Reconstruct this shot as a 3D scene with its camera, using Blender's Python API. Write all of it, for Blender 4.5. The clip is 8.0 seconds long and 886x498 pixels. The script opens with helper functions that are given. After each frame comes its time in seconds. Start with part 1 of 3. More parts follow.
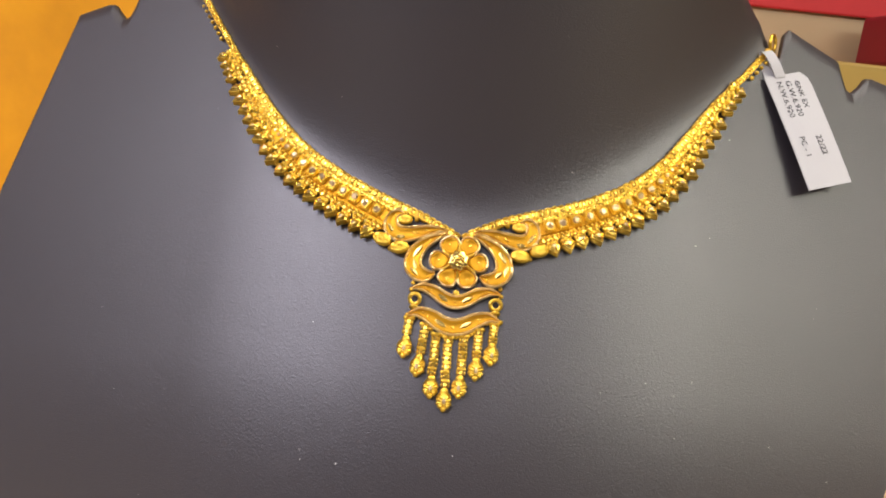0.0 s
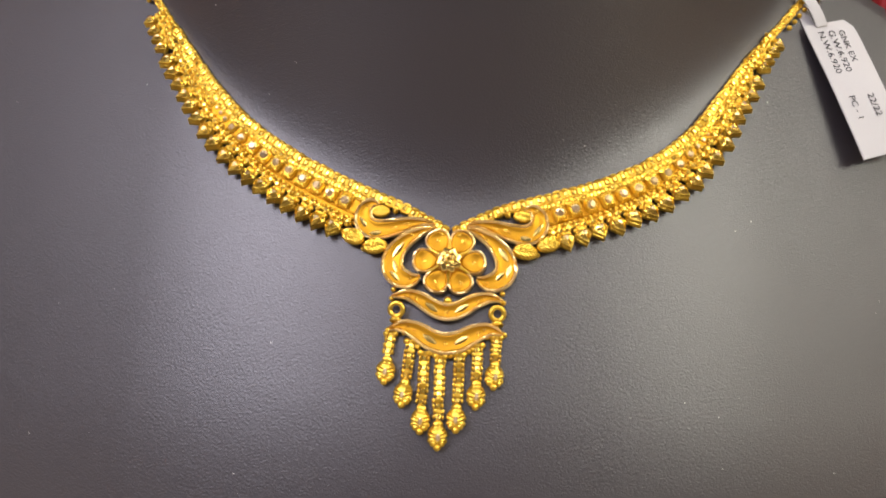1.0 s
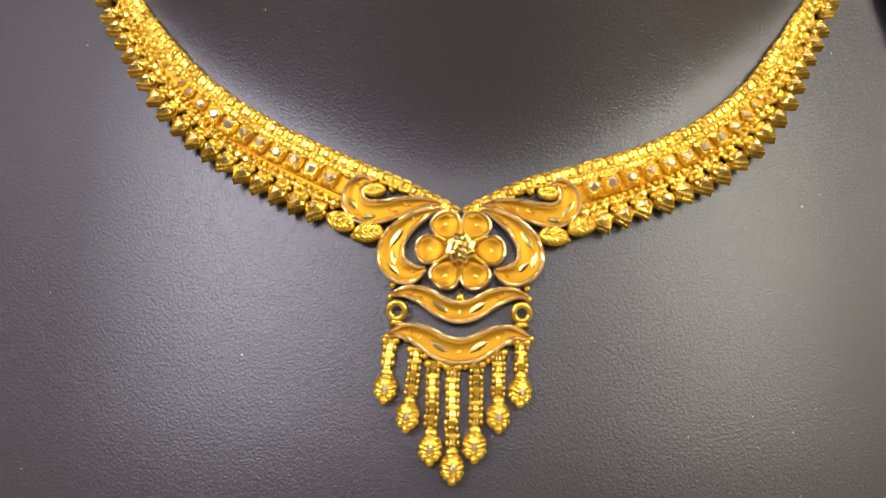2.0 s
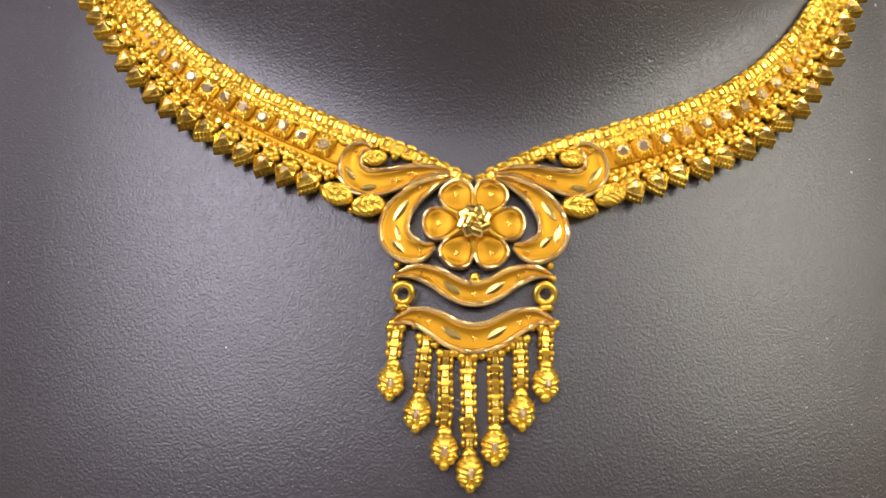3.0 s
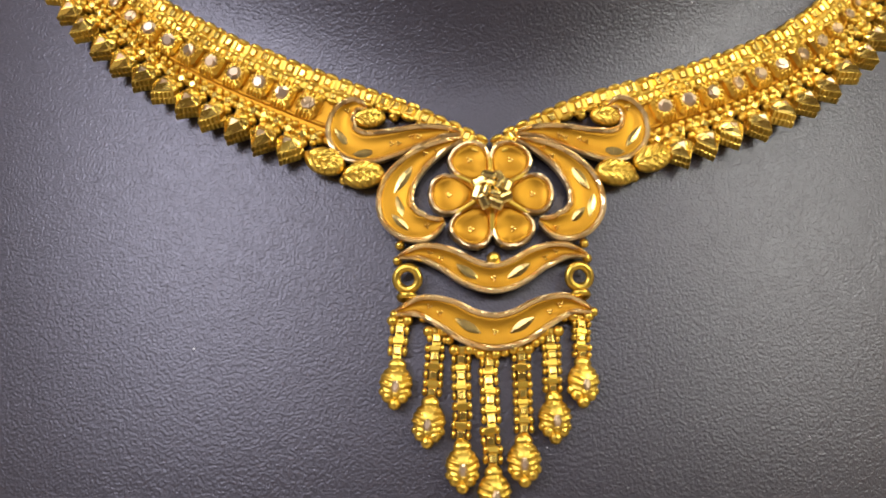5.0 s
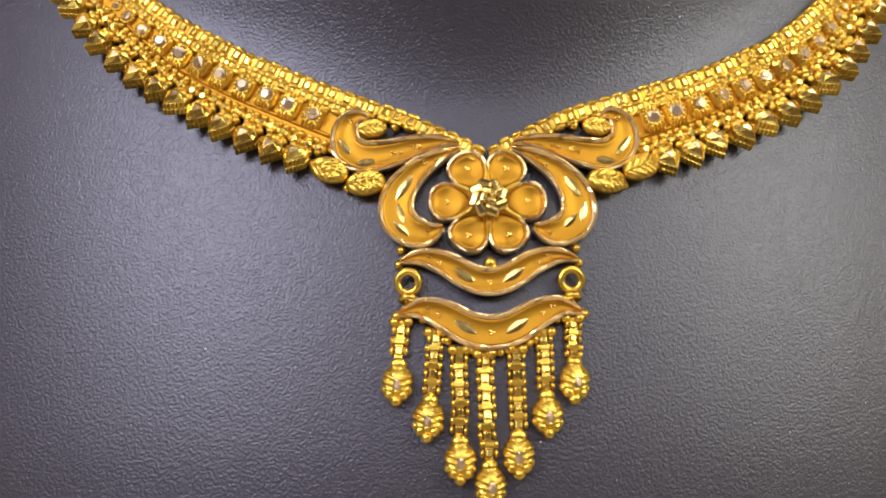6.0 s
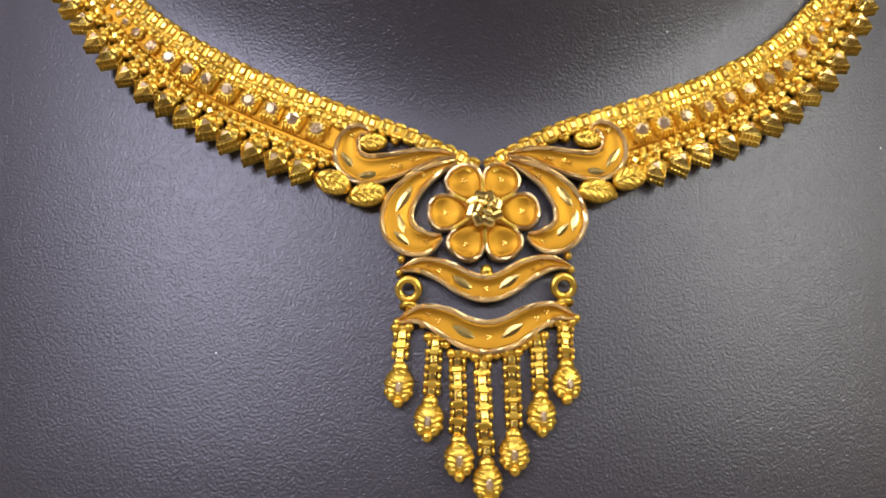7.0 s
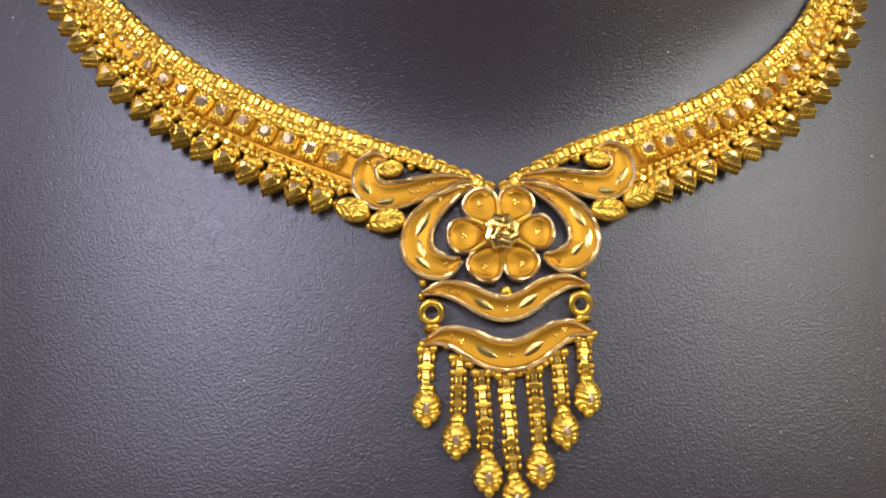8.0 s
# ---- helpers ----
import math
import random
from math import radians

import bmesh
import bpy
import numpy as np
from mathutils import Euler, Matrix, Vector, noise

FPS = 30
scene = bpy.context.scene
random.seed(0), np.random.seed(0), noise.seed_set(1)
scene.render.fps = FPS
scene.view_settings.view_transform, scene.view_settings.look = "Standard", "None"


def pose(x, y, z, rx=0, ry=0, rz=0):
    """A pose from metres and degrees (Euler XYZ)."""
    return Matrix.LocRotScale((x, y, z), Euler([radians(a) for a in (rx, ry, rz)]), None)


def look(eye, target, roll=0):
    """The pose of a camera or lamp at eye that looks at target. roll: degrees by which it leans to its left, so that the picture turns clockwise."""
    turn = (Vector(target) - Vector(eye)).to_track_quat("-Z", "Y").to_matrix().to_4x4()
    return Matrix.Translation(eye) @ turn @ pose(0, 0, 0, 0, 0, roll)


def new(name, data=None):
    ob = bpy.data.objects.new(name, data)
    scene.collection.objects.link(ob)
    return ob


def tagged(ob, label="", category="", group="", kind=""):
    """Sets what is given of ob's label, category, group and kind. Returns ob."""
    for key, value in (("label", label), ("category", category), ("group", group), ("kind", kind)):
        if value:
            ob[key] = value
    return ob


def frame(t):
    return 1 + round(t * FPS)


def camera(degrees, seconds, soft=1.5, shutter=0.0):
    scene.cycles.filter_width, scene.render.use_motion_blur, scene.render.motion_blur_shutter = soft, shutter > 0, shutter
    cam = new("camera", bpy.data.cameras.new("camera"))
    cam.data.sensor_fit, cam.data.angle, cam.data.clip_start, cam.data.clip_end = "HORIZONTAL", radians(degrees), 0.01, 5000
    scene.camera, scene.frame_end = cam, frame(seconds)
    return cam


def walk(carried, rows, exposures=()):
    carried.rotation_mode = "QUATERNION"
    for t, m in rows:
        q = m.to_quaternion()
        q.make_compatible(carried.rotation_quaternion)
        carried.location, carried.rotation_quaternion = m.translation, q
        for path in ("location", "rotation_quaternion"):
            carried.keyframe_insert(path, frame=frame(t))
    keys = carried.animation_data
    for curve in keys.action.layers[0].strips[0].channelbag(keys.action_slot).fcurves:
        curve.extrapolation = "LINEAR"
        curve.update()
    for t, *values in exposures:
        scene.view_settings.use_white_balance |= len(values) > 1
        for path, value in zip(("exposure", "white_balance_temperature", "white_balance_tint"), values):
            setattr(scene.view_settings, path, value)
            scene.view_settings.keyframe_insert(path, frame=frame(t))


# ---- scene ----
cam = camera(59.49, 8.0, soft=1.95)
PATH = [
    (0, (0.00992, 0.01468, 0.25169), (0.00980, 0.20935, 0.20583), 6.07),
    (0.5, (0.00878, 0.03666, 0.24875), (0.01232, 0.23093, 0.20135), 5.12),
    (1, (0.00754, 0.05705, 0.24282), (0.01365, 0.25124, 0.19538), 4.39),
    (1.5, (0.00566, 0.07750, 0.23728), (0.01446, 0.27125, 0.18847), 3.87),
    (1.7, (0.00509, 0.08263, 0.23583), (0.01445, 0.27627, 0.18667), 3.65),
    (2.8, (0.00168, 0.10373, 0.22577), (0.01401, 0.29726, 0.17686), 2.98),
    (3, (0.00158, 0.10548, 0.22405), (0.01440, 0.29924, 0.17614), 2.75),
    (3.5, (-0.00004, 0.11207, 0.21940), (0.01359, 0.30594, 0.17216), 2.42),
    (4, (0.00023, 0.11705, 0.21704), (0.01399, 0.31094, 0.16996), 2.09),
    (4.2, (0.00125, 0.12056, 0.21628), (0.01386, 0.31413, 0.16757), 1.92),
    (5.3, (-0.00128, 0.12570, 0.21527), (0.01679, 0.31932, 0.16856), 2.10),
    (5.5, (-0.00118, 0.12193, 0.21737), (0.01640, 0.31552, 0.17032), 2.05),
    (6, (-0.00125, 0.12068, 0.21792), (0.01604, 0.31398, 0.16958), 2.06),
    (6.5, (-0.00131, 0.11960, 0.21903), (0.01571, 0.31272, 0.16992), 2.02),
    (7, (-0.00199, 0.11601, 0.22214), (0.01609, 0.30851, 0.17096), 1.83),
    (7.5, (-0.00246, 0.12035, 0.22210), (0.01843, 0.31228, 0.16986), 1.32),
    (8, (-0.00921, 0.11464, 0.22756), (0.01554, 0.30585, 0.17439), 0.38),
]
walk(cam, [(t, look(eye, target, roll)) for t, eye, target, roll in PATH],
     exposures=[(0.0, -0.20, 6300, 10), (1.5, -0.18, 6300, 10), (3.5, -0.34, 6250, 11), (5.5, -0.54, 5800, 14), (8.0, -0.54, 5750, 14)])

# ---- world and lamps ----
world = bpy.data.worlds.new("shop_air")
world.use_nodes = True
scene.world = world
world.node_tree.nodes["Background"].inputs[0].default_value = (1.0, 0.95, 0.88, 1)
world.node_tree.nodes["Background"].inputs[1].default_value = 0.12


def area_lamp(name, place, target, watts, sx, sy, colour):
    data = bpy.data.lights.new(name, "AREA")
    data.shape, data.size, data.size_y = "RECTANGLE", sx, sy
    data.energy, data.color = watts, colour
    ob = new(name, data)
    ob.matrix_basis = look(place, target)
    return ob


WARM, COOL, GREEN = (1.0, 0.92, 0.80), (0.95, 0.89, 1.0), (1.0, 0.95, 0.80)
NECKLACE_AT = (0.015, 0.23, 0.2)
LAMPS = [
    ("spot_lamp", (0.70, 0.22, 1.52), 6.5, 0.24, 0.24, WARM),
    ("spot_lamp", (0.10, 0.30, 1.52), 5.0, 0.24, 0.24, WARM),
    ("spot_lamp", (-0.60, 0.20, 1.52), 6.0, 0.24, 0.24, WARM),
    ("panel_lamp", (-1.65, -0.94, 1.52), 80.0, 1.55, 0.85, COOL),
    ("panel_lamp", (1.75, -0.98, 1.52), 68.0, 1.70, 0.85, GREEN),
    ("panel_lamp", (-0.05, -1.05, 1.52), 13.0, 1.30, 0.45, COOL),
]
for name, place, watts, sx, sy, colour in LAMPS:
    area_lamp(name, place, NECKLACE_AT if name == "spot_lamp" else (place[0], place[1] + 0.001, 0), watts, sx, sy, colour)


# ---- materials ----
def material(name, colour, rough=0.5, metal=0.0, spread=0.06, scale=300.0, fine=2500.0, bump=0.0, depth=0.0002, coat=0.0, specular=0.5, per_piece=0.0):
    """A surface with variation at two scales, in metres of the object."""
    m = bpy.data.materials.new(name)
    m.use_nodes = True
    n, links = m.node_tree.nodes, m.node_tree.links
    b = n["Principled BSDF"]
    b.inputs["Metallic"].default_value = metal
    b.inputs["Specular IOR Level"].default_value = specular
    b.inputs["Coat Weight"].default_value = coat
    co = n.new("ShaderNodeTexCoord")
    big, small = n.new("ShaderNodeTexNoise"), n.new("ShaderNodeTexNoise")
    big.inputs["Scale"].default_value, small.inputs["Scale"].default_value = scale, fine
    big.inputs["Detail"].default_value = 4
    small.inputs["Detail"].default_value = 3
    for t in (big, small):
        links.new(co.outputs["Object"], t.inputs["Vector"])
    mix = n.new("ShaderNodeMix")
    mix.data_type = "RGBA"
    mix.inputs[6].default_value = (*[c * (1 - spread) for c in colour], 1)
    mix.inputs[7].default_value = (*[min(1, c * (1 + spread)) for c in colour], 1)
    links.new(big.outputs["Fac"], mix.inputs[0])
    last = mix.outputs[2]
    if per_piece:
        info, vary = n.new("ShaderNodeObjectInfo"), n.new("ShaderNodeHueSaturation")
        span = n.new("ShaderNodeMapRange")
        span.inputs["To Min"].default_value, span.inputs["To Max"].default_value = 1 - per_piece, 1 + per_piece
        links.new(info.outputs["Random"], span.inputs["Value"])
        links.new(span.outputs[0], vary.inputs["Value"])
        links.new(last, vary.inputs["Color"])
        last = vary.outputs[0]
    links.new(last, b.inputs["Base Color"])
    r = n.new("ShaderNodeMapRange")
    r.inputs["To Min"].default_value, r.inputs["To Max"].default_value = rough * 0.8, min(1, rough * 1.2)
    links.new(small.outputs["Fac"], r.inputs["Value"])
    links.new(r.outputs[0], b.inputs["Roughness"])
    if bump:
        bp = n.new("ShaderNodeBump")
        bp.inputs["Strength"].default_value, bp.inputs["Distance"].default_value = bump, depth
        links.new(small.outputs["Fac"], bp.inputs["Height"])
        links.new(bp.outputs[0], b.inputs["Normal"])
    return m


GOLD = material("polished_gold", (0.85, 0.57, 0.075), 0.32, 1.0, 0.05, 400, 3000, 0.10, 0.0001, per_piece=0.08)
SATIN = material("satin_gold", (0.60, 0.308, 0.021), 0.50, 1.0, 0.05, 250, 9000, 0.25, 0.00006)
BRIGHT = material("diamond_cut_gold", (0.93, 0.70, 0.32), 0.29, 1.0, 0.05, 900, 4000, 0.05, 0.0001, per_piece=0.1)
ROSE = material("rose_cut_gold", (0.76, 0.57, 0.33), 0.34, 1.0, 0.05, 900, 4000, per_piece=0.28)
OLIVE = material("olive_cut_gold", (0.76, 0.57, 0.17), 0.24, 1.0, 0.08, 900, 4000, per_piece=0.12)


def leatherette():
    """Dark grey leatherette with a fine pebble grain and faint wear."""
    m = material("grey_leatherette", (0.033, 0.0288, 0.0325), 0.37, 0.0, 0.16, 14, 900, specular=0.95)
    n, links = m.node_tree.nodes, m.node_tree.links
    co, cells, rough, add, bump = (n.new("ShaderNode" + k) for k in ("TexCoord", "TexVoronoi", "TexNoise", "Math", "Bump"))
    cells.inputs["Scale"].default_value, rough.inputs["Scale"].default_value = 3200, 2300
    cells.feature = "SMOOTH_F1"
    rough.inputs["Detail"].default_value = 2
    rough.inputs["Roughness"].default_value = 0.6
    add.operation = "MULTIPLY_ADD"
    add.inputs[1].default_value = 0.55
    for t in (cells, rough):
        links.new(co.outputs["Object"], t.inputs["Vector"])
    links.new(cells.outputs["Distance"], add.inputs[0])
    links.new(rough.outputs["Fac"], add.inputs[2])
    bump.inputs["Strength"].default_value, bump.inputs["Distance"].default_value = 1.0, 0.00008
    bump.invert = True
    links.new(add.outputs[0], bump.inputs["Height"])
    links.new(bump.outputs[0], n["Principled BSDF"].inputs["Normal"])
    return m


LEATHER = leatherette()
CROWN = material("bright_yellow_gold", (0.90, 0.65, 0.13), 0.26, 1.0, 0.05, 900, 4000, per_piece=0.12)
EDGE = material("dark_board_edge", (0.02, 0.018, 0.017), 0.6, 0.0, 0.2)
PAPER = material("white_tag_paper", (0.52, 0.51, 0.505), 0.8, 0.0, 0.02, 60, 2000, 0.1)
INK = material("black_ink", (0.045, 0.045, 0.05), 0.6)
DUST = material("dust", (0.7, 0.68, 0.64), 0.8)
YELLOW = material("yellow_cloth", (0.86, 0.33, 0.003), 0.8, 0.0, 0.4, 11, 900, 0.3)
RED = material("red_paint", (0.55, 0.02, 0.025), 0.55, 0.0, 0.06, 6)
DARK_RED = material("dark_red_cloth", (0.26, 0.008, 0.015), 0.7, 0.0, 0.1, 8)
BEIGE = material("beige_laminate", (0.46, 0.33, 0.19), 0.5, 0.0, 0.05, 5)
CREAM = material("cream_velvet", (0.62, 0.48, 0.32), 0.8, 0.0, 0.06, 30)
OCHRE = material("ochre_laminate", (0.42, 0.28, 0.06), 0.5, 0.0, 0.05, 5)
WALL = material("unseen_west_brown", (0.20, 0.165, 0.13), 0.7, 0.0, 0.04, 4)
WHITE = material("ceiling_paint", (0.62, 0.60, 0.57), 0.8, 0.0, 0.03, 4)
WOOD = material("brown_floor", (0.11, 0.085, 0.06), 0.4, 0.0, 0.2, 5)
SOUTH_BROWN = material("unseen_south_brown", (0.23, 0.17, 0.135), 0.5, 0.0, 0.15, 4)
COUNTER = material("counter_top", (0.40, 0.335, 0.255), 0.35, 0.0, 0.06, 8)

# ---- mesh helpers ----


def part(name, bm, mat, parent=None, label="", smooth=False, m=None):
    me = bpy.data.meshes.new(name)
    bmesh.ops.recalc_face_normals(bm, faces=bm.faces)
    bm.to_mesh(me)
    bm.free()
    me.materials.append(mat)
    if smooth:
        me.polygons.foreach_set("use_smooth", [True] * len(me.polygons))
    return piece(name, me, parent, label, m)


def piece(name, me, parent=None, label="", m=None):
    """One more object on a mesh that may be shared."""
    ob = new(name, me)
    if parent:
        ob.parent = parent
    if m is not None:
        ob.matrix_basis = m
    if label:
        ob["label"] = label
    return ob


def shaped(bm, mat, smooth=False):
    me = bpy.data.meshes.new("piece")
    bmesh.ops.recalc_face_normals(bm, faces=bm.faces)
    bm.to_mesh(me)
    bm.free()
    me.materials.append(mat)
    if smooth:
        me.polygons.foreach_set("use_smooth", [True] * len(me.polygons))
    return me


def thing(name, label, category, m, group="", kind=""):
    ob = tagged(new(name), label, category, group, kind)
    ob.matrix_basis = m
    return ob


def ball(bm, x, y, z, rx, ry=None, rz=None, seg=10, rings=6):
    m = Matrix.LocRotScale((x, y, z), None, (rx, ry or rx, rz or rx))
    bmesh.ops.create_uvsphere(bm, u_segments=seg, v_segments=rings, radius=1, matrix=m)


def box(bm, x, y, z, sx, sy, sz, bevel=0.0, turn=0.0):
    got = bmesh.ops.create_cube(bm, size=1, matrix=Matrix.LocRotScale((x, y, z), Euler((0, 0, turn)), (sx, sy, sz)))
    if bevel:
        edges = list({e for v in got["verts"] for e in v.link_edges})
        bmesh.ops.bevel(bm, geom=edges, offset=bevel, segments=2, profile=0.5, affect="EDGES")


def loft(bm, loops, cap_top=True, cap_base=True):
    """Joins closed loops of as many points each."""
    rows = [[bm.verts.new(p) for p in loop] for loop in loops]
    k = len(rows[0])
    for a, b in zip(rows, rows[1:]):
        for i in range(k):
            bm.faces.new((a[i], a[(i + 1) % k], b[(i + 1) % k], b[i]))
    if cap_base:
        bm.faces.new(rows[0][::-1])
    if cap_top:
        bm.faces.new(rows[-1])
    return rows


def torus(bm, m, big, small, seg=24, ring=8):
    rows = []
    for i in range(seg):
        a = 2 * math.pi * i / seg
        rows.append([bm.verts.new(m @ Vector(((big + small * math.cos(b)) * math.cos(a), (big + small * math.cos(b)) * math.sin(a), small * math.sin(b))))
                     for b in (2 * math.pi * j / ring for j in range(ring))])
    for i in range(seg):
        for j in range(ring):
            a, b = rows[i], rows[(i + 1) % seg]
            bm.faces.new((a[j], b[j], b[(j + 1) % ring], a[(j + 1) % ring]))


def spline(points, t):
    """A smooth curve through the points, t from 0 to 1."""
    p = [Vector(q) for q in points]
    s = min(max(t, 0), 1) * (len(p) - 1)
    i = min(int(s), len(p) - 2)
    f = s - i
    a, b, c, d = p[max(i - 1, 0)], p[i], p[i + 1], p[min(i + 2, len(p) - 1)]
    return 0.5 * (2 * b + (c - a) * f + (2 * a - 5 * b + 4 * c - d) * f * f + (3 * b - a - 3 * c + d) * f ** 3)


# ---- the chest of the display bust: u across, v up, w out, in metres ----
BASE = Matrix(((0.9974, -0.0107, -0.0715, 0.01462), (-0.0583, 0.4666, -0.8826, 0.22917), (0.0428, 0.8844, 0.4647, 0.19739), (0, 0, 0, 1)))


def chest(u, v):
    a = abs(u)
    w = -0.0015 - (2.2 * a * a if a < 0.08 else 0.01408 + 0.352 * (a - 0.08))
    d = v - (0.012 + 8.6 * u * u)
    if d > 0:
        w += 0.74 * (math.sqrt(d * d + 0.0004) - 0.02)
    if v < -0.03:
        w -= 1.8 * (min(-0.03 - v, 0.05) ** 2 + 0.1 * max(0, -0.08 - v))
    return w


def seat(u, v, h=0.0, turn=0.0):
    """The pose on the chest at (u, v), h proud of it, its x axis turned by that angle in the surface."""
    e = 0.0015
    x = Vector((2 * e, 0, chest(u + e, v) - chest(u - e, v))).normalized()
    y = Vector((0, 2 * e, chest(u, v + e) - chest(u, v - e))).normalized()
    n = x.cross(y).normalized()
    x, y = (x * math.cos(turn) + n.cross(x) * math.sin(turn)), None
    y = n.cross(x)
    o = Vector((u, v, chest(u, v))) + n * h
    return Matrix(((x.x, y.x, n.x, o.x), (x.y, y.y, n.y, o.y), (x.z, y.z, n.z, o.z), (0, 0, 0, 1)))


def level(table, x):
    """Straight interpolation in rows of (x, y)."""
    return float(np.interp(x, [r[0] for r in table], [r[1] for r in table]))


# ---- the shop round it ----
def slab(name, label, mat, x0, x1, y0, y1, z0, z1, category, bevel=0.0):
    bm = bmesh.new()
    box(bm, (x0 + x1) / 2, (y0 + y1) / 2, (z0 + z1) / 2, x1 - x0, y1 - y0, z1 - z0, bevel)
    return tagged(part(name, bm, mat), label, category, kind="structure")


# unseen floor, added dark so the neck of the bust reflects little light
slab("floor", "unseen dark brown shop floor, toned to dim the bust's neck", WOOD, -3.2, 3.2, -3.6, 2.0, -0.95, -0.90, "floor")
slab("ceiling", "white painted shop ceiling", WHITE, -3.2, 3.2, -3.6, 2.0, 1.55, 1.60, "ceiling")
slab("wall_north", "unseen beige wall closing the shop, added to lighten the bust's right behind the counter", BEIGE, -3.2, 3.2, 1.20, 1.30, -0.90, 1.55, "wall")
# unseen south wall, added; its brown sets what the lower chest reflects
slab("wall_south", "unseen brown wall closing the shop, toned for the bust's reflections", SOUTH_BROWN, -3.2, 3.2, -3.7, -3.6, -0.90, 1.55, "wall")
# unseen east wall, added beige to bounce warm light onto the right neck
slab("wall_east", "unseen beige wall closing the shop, added to lighten the bust's right", BEIGE, 3.2, 3.3, -3.6, 1.30, -0.90, 1.55, "wall")
# unseen west wall, added; kept dark so the chest's left reflects less
slab("wall_west", "unseen brown wall closing the shop, dark to dim the bust's left", WALL, -3.3, -3.2, -3.6, 1.30, -0.90, 1.55, "wall")
slab("counter", "pale beige shop counter under the display bust", COUNTER, -1.3, 1.3, -0.35, 1.05, -0.90, 0.0, "counter", 0.004)
slab("ledge", "ochre laminate ledge along the back wall", OCHRE, 0.15, 1.9, 1.06, 1.196, -0.30, 0.310, "ledge", 0.004)
slab("wall_fascia", "bright red painted board on the back wall", RED, 0.15, 1.9, 1.192, 1.199, 0.380, 0.80, "wall panel", 0.003)

bm = bmesh.new()
box(bm, 0, 0, 0.034, 0.36, 0.10, 0.068, 0.006)
ob = tagged(part("gift_box", bm, DARK_RED, m=pose(0.745, 1.12, 0.310)), "dark red cloth-covered box standing on the ochre ledge", "box")


def tray():
    """A shallow beige tray with a raised border."""
    bm = bmesh.new()
    box(bm, 0, 0, 0.006, 0.30, 0.30, 0.012, 0.002)
    for x, y, sx, sy in ((-0.145, 0, 0.01, 0.30), (0.145, 0, 0.01, 0.30), (0, -0.145, 0.28, 0.01), (0, 0.145, 0.28, 0.01)):
        box(bm, x, y, 0.022, sx, sy, 0.02, 0.002)
    return tagged(part("display_tray", bm, CREAM, m=pose(0.40, 0.56, 0.0)), "shallow cream display tray lying on the counter", "tray")


tray()


def drape():
    """A yellow cloth hung in shallow folds."""
    bm = bmesh.new()
    cols, rows, verts = 90, 24, {}
    for side in (0, 1):
        for i in range(cols + 1):
            for j in range(rows + 1):
                x, z = -1.6 + 1.42 * i / cols, 0.001 + 0.85 * j / rows
                y = 0.95 + 0.018 * math.sin(x * 21 + 1.5 * z) + 0.012 * noise.noise(Vector((x * 6, z * 5, 0))) + 0.003 * side
                verts[side, i, j] = bm.verts.new((x, y, z))
    for side in (0, 1):
        for i in range(cols):
            for j in range(rows):
                bm.faces.new([verts[side, i + a, j + b] for a, b in ((0, 0), (1, 0), (1, 1), (0, 1))])
    ring = [(i, 0) for i in range(cols)] + [(cols, j) for j in range(rows)] + [(i, rows) for i in range(cols, 0, -1)] + [(0, j) for j in range(rows, 0, -1)]
    for a, b in zip(ring, ring[1:] + ring[:1]):
        bm.faces.new((verts[(0, *a)], verts[(0, *b)], verts[(1, *b)], verts[(1, *a)]))
    return tagged(part("yellow_drape", bm, YELLOW, smooth=True), "bright yellow cloth drape hanging behind the counter display", "drape")


drape()

for name, place, watts, sx, sy, colour in LAMPS:
    bm = bmesh.new()
    box(bm, 0, 0, 0, sx + 0.03, sy + 0.03, 0.02, 0.004)
    tagged(part("ceiling_light", bm, WHITE, m=pose(place[0], place[1], 1.539)), "white ceiling light fitting", "ceiling light", "ceiling lights")

# ---- the display bust ----
TOP = [(0, 0.135), (0.060, 0.130), (0.072, 0.112), (0.0828, 0.0985), (0.0915, 0.0945), (0.0945, 0.0900), (0.0955, 0.0840), (0.0978, 0.0828), (0.0995, 0.085),
       (0.1012, 0.0935), (0.1035, 0.0962), (0.112, 0.0928), (0.1215, 0.0892), (0.1225, 0.084), (0.1235, 0.0795), (0.126, 0.0783), (0.1295, 0.0815), (0.1325, 0.0853), (0.135, 0.0858), (0.15, 0.083)]
SIDE_L = [(-0.21, 0.075), (-0.12, 0.125), (-0.08, 0.148), (-0.02, 0.170), (0.025, 0.174), (0.095, 0.1550)]
SIDE_R = [(-0.21, 0.075), (-0.12, 0.108), (-0.052, 0.1325), (-0.02, 0.1485), (0.025, 0.158), (0.09, 0.150)]


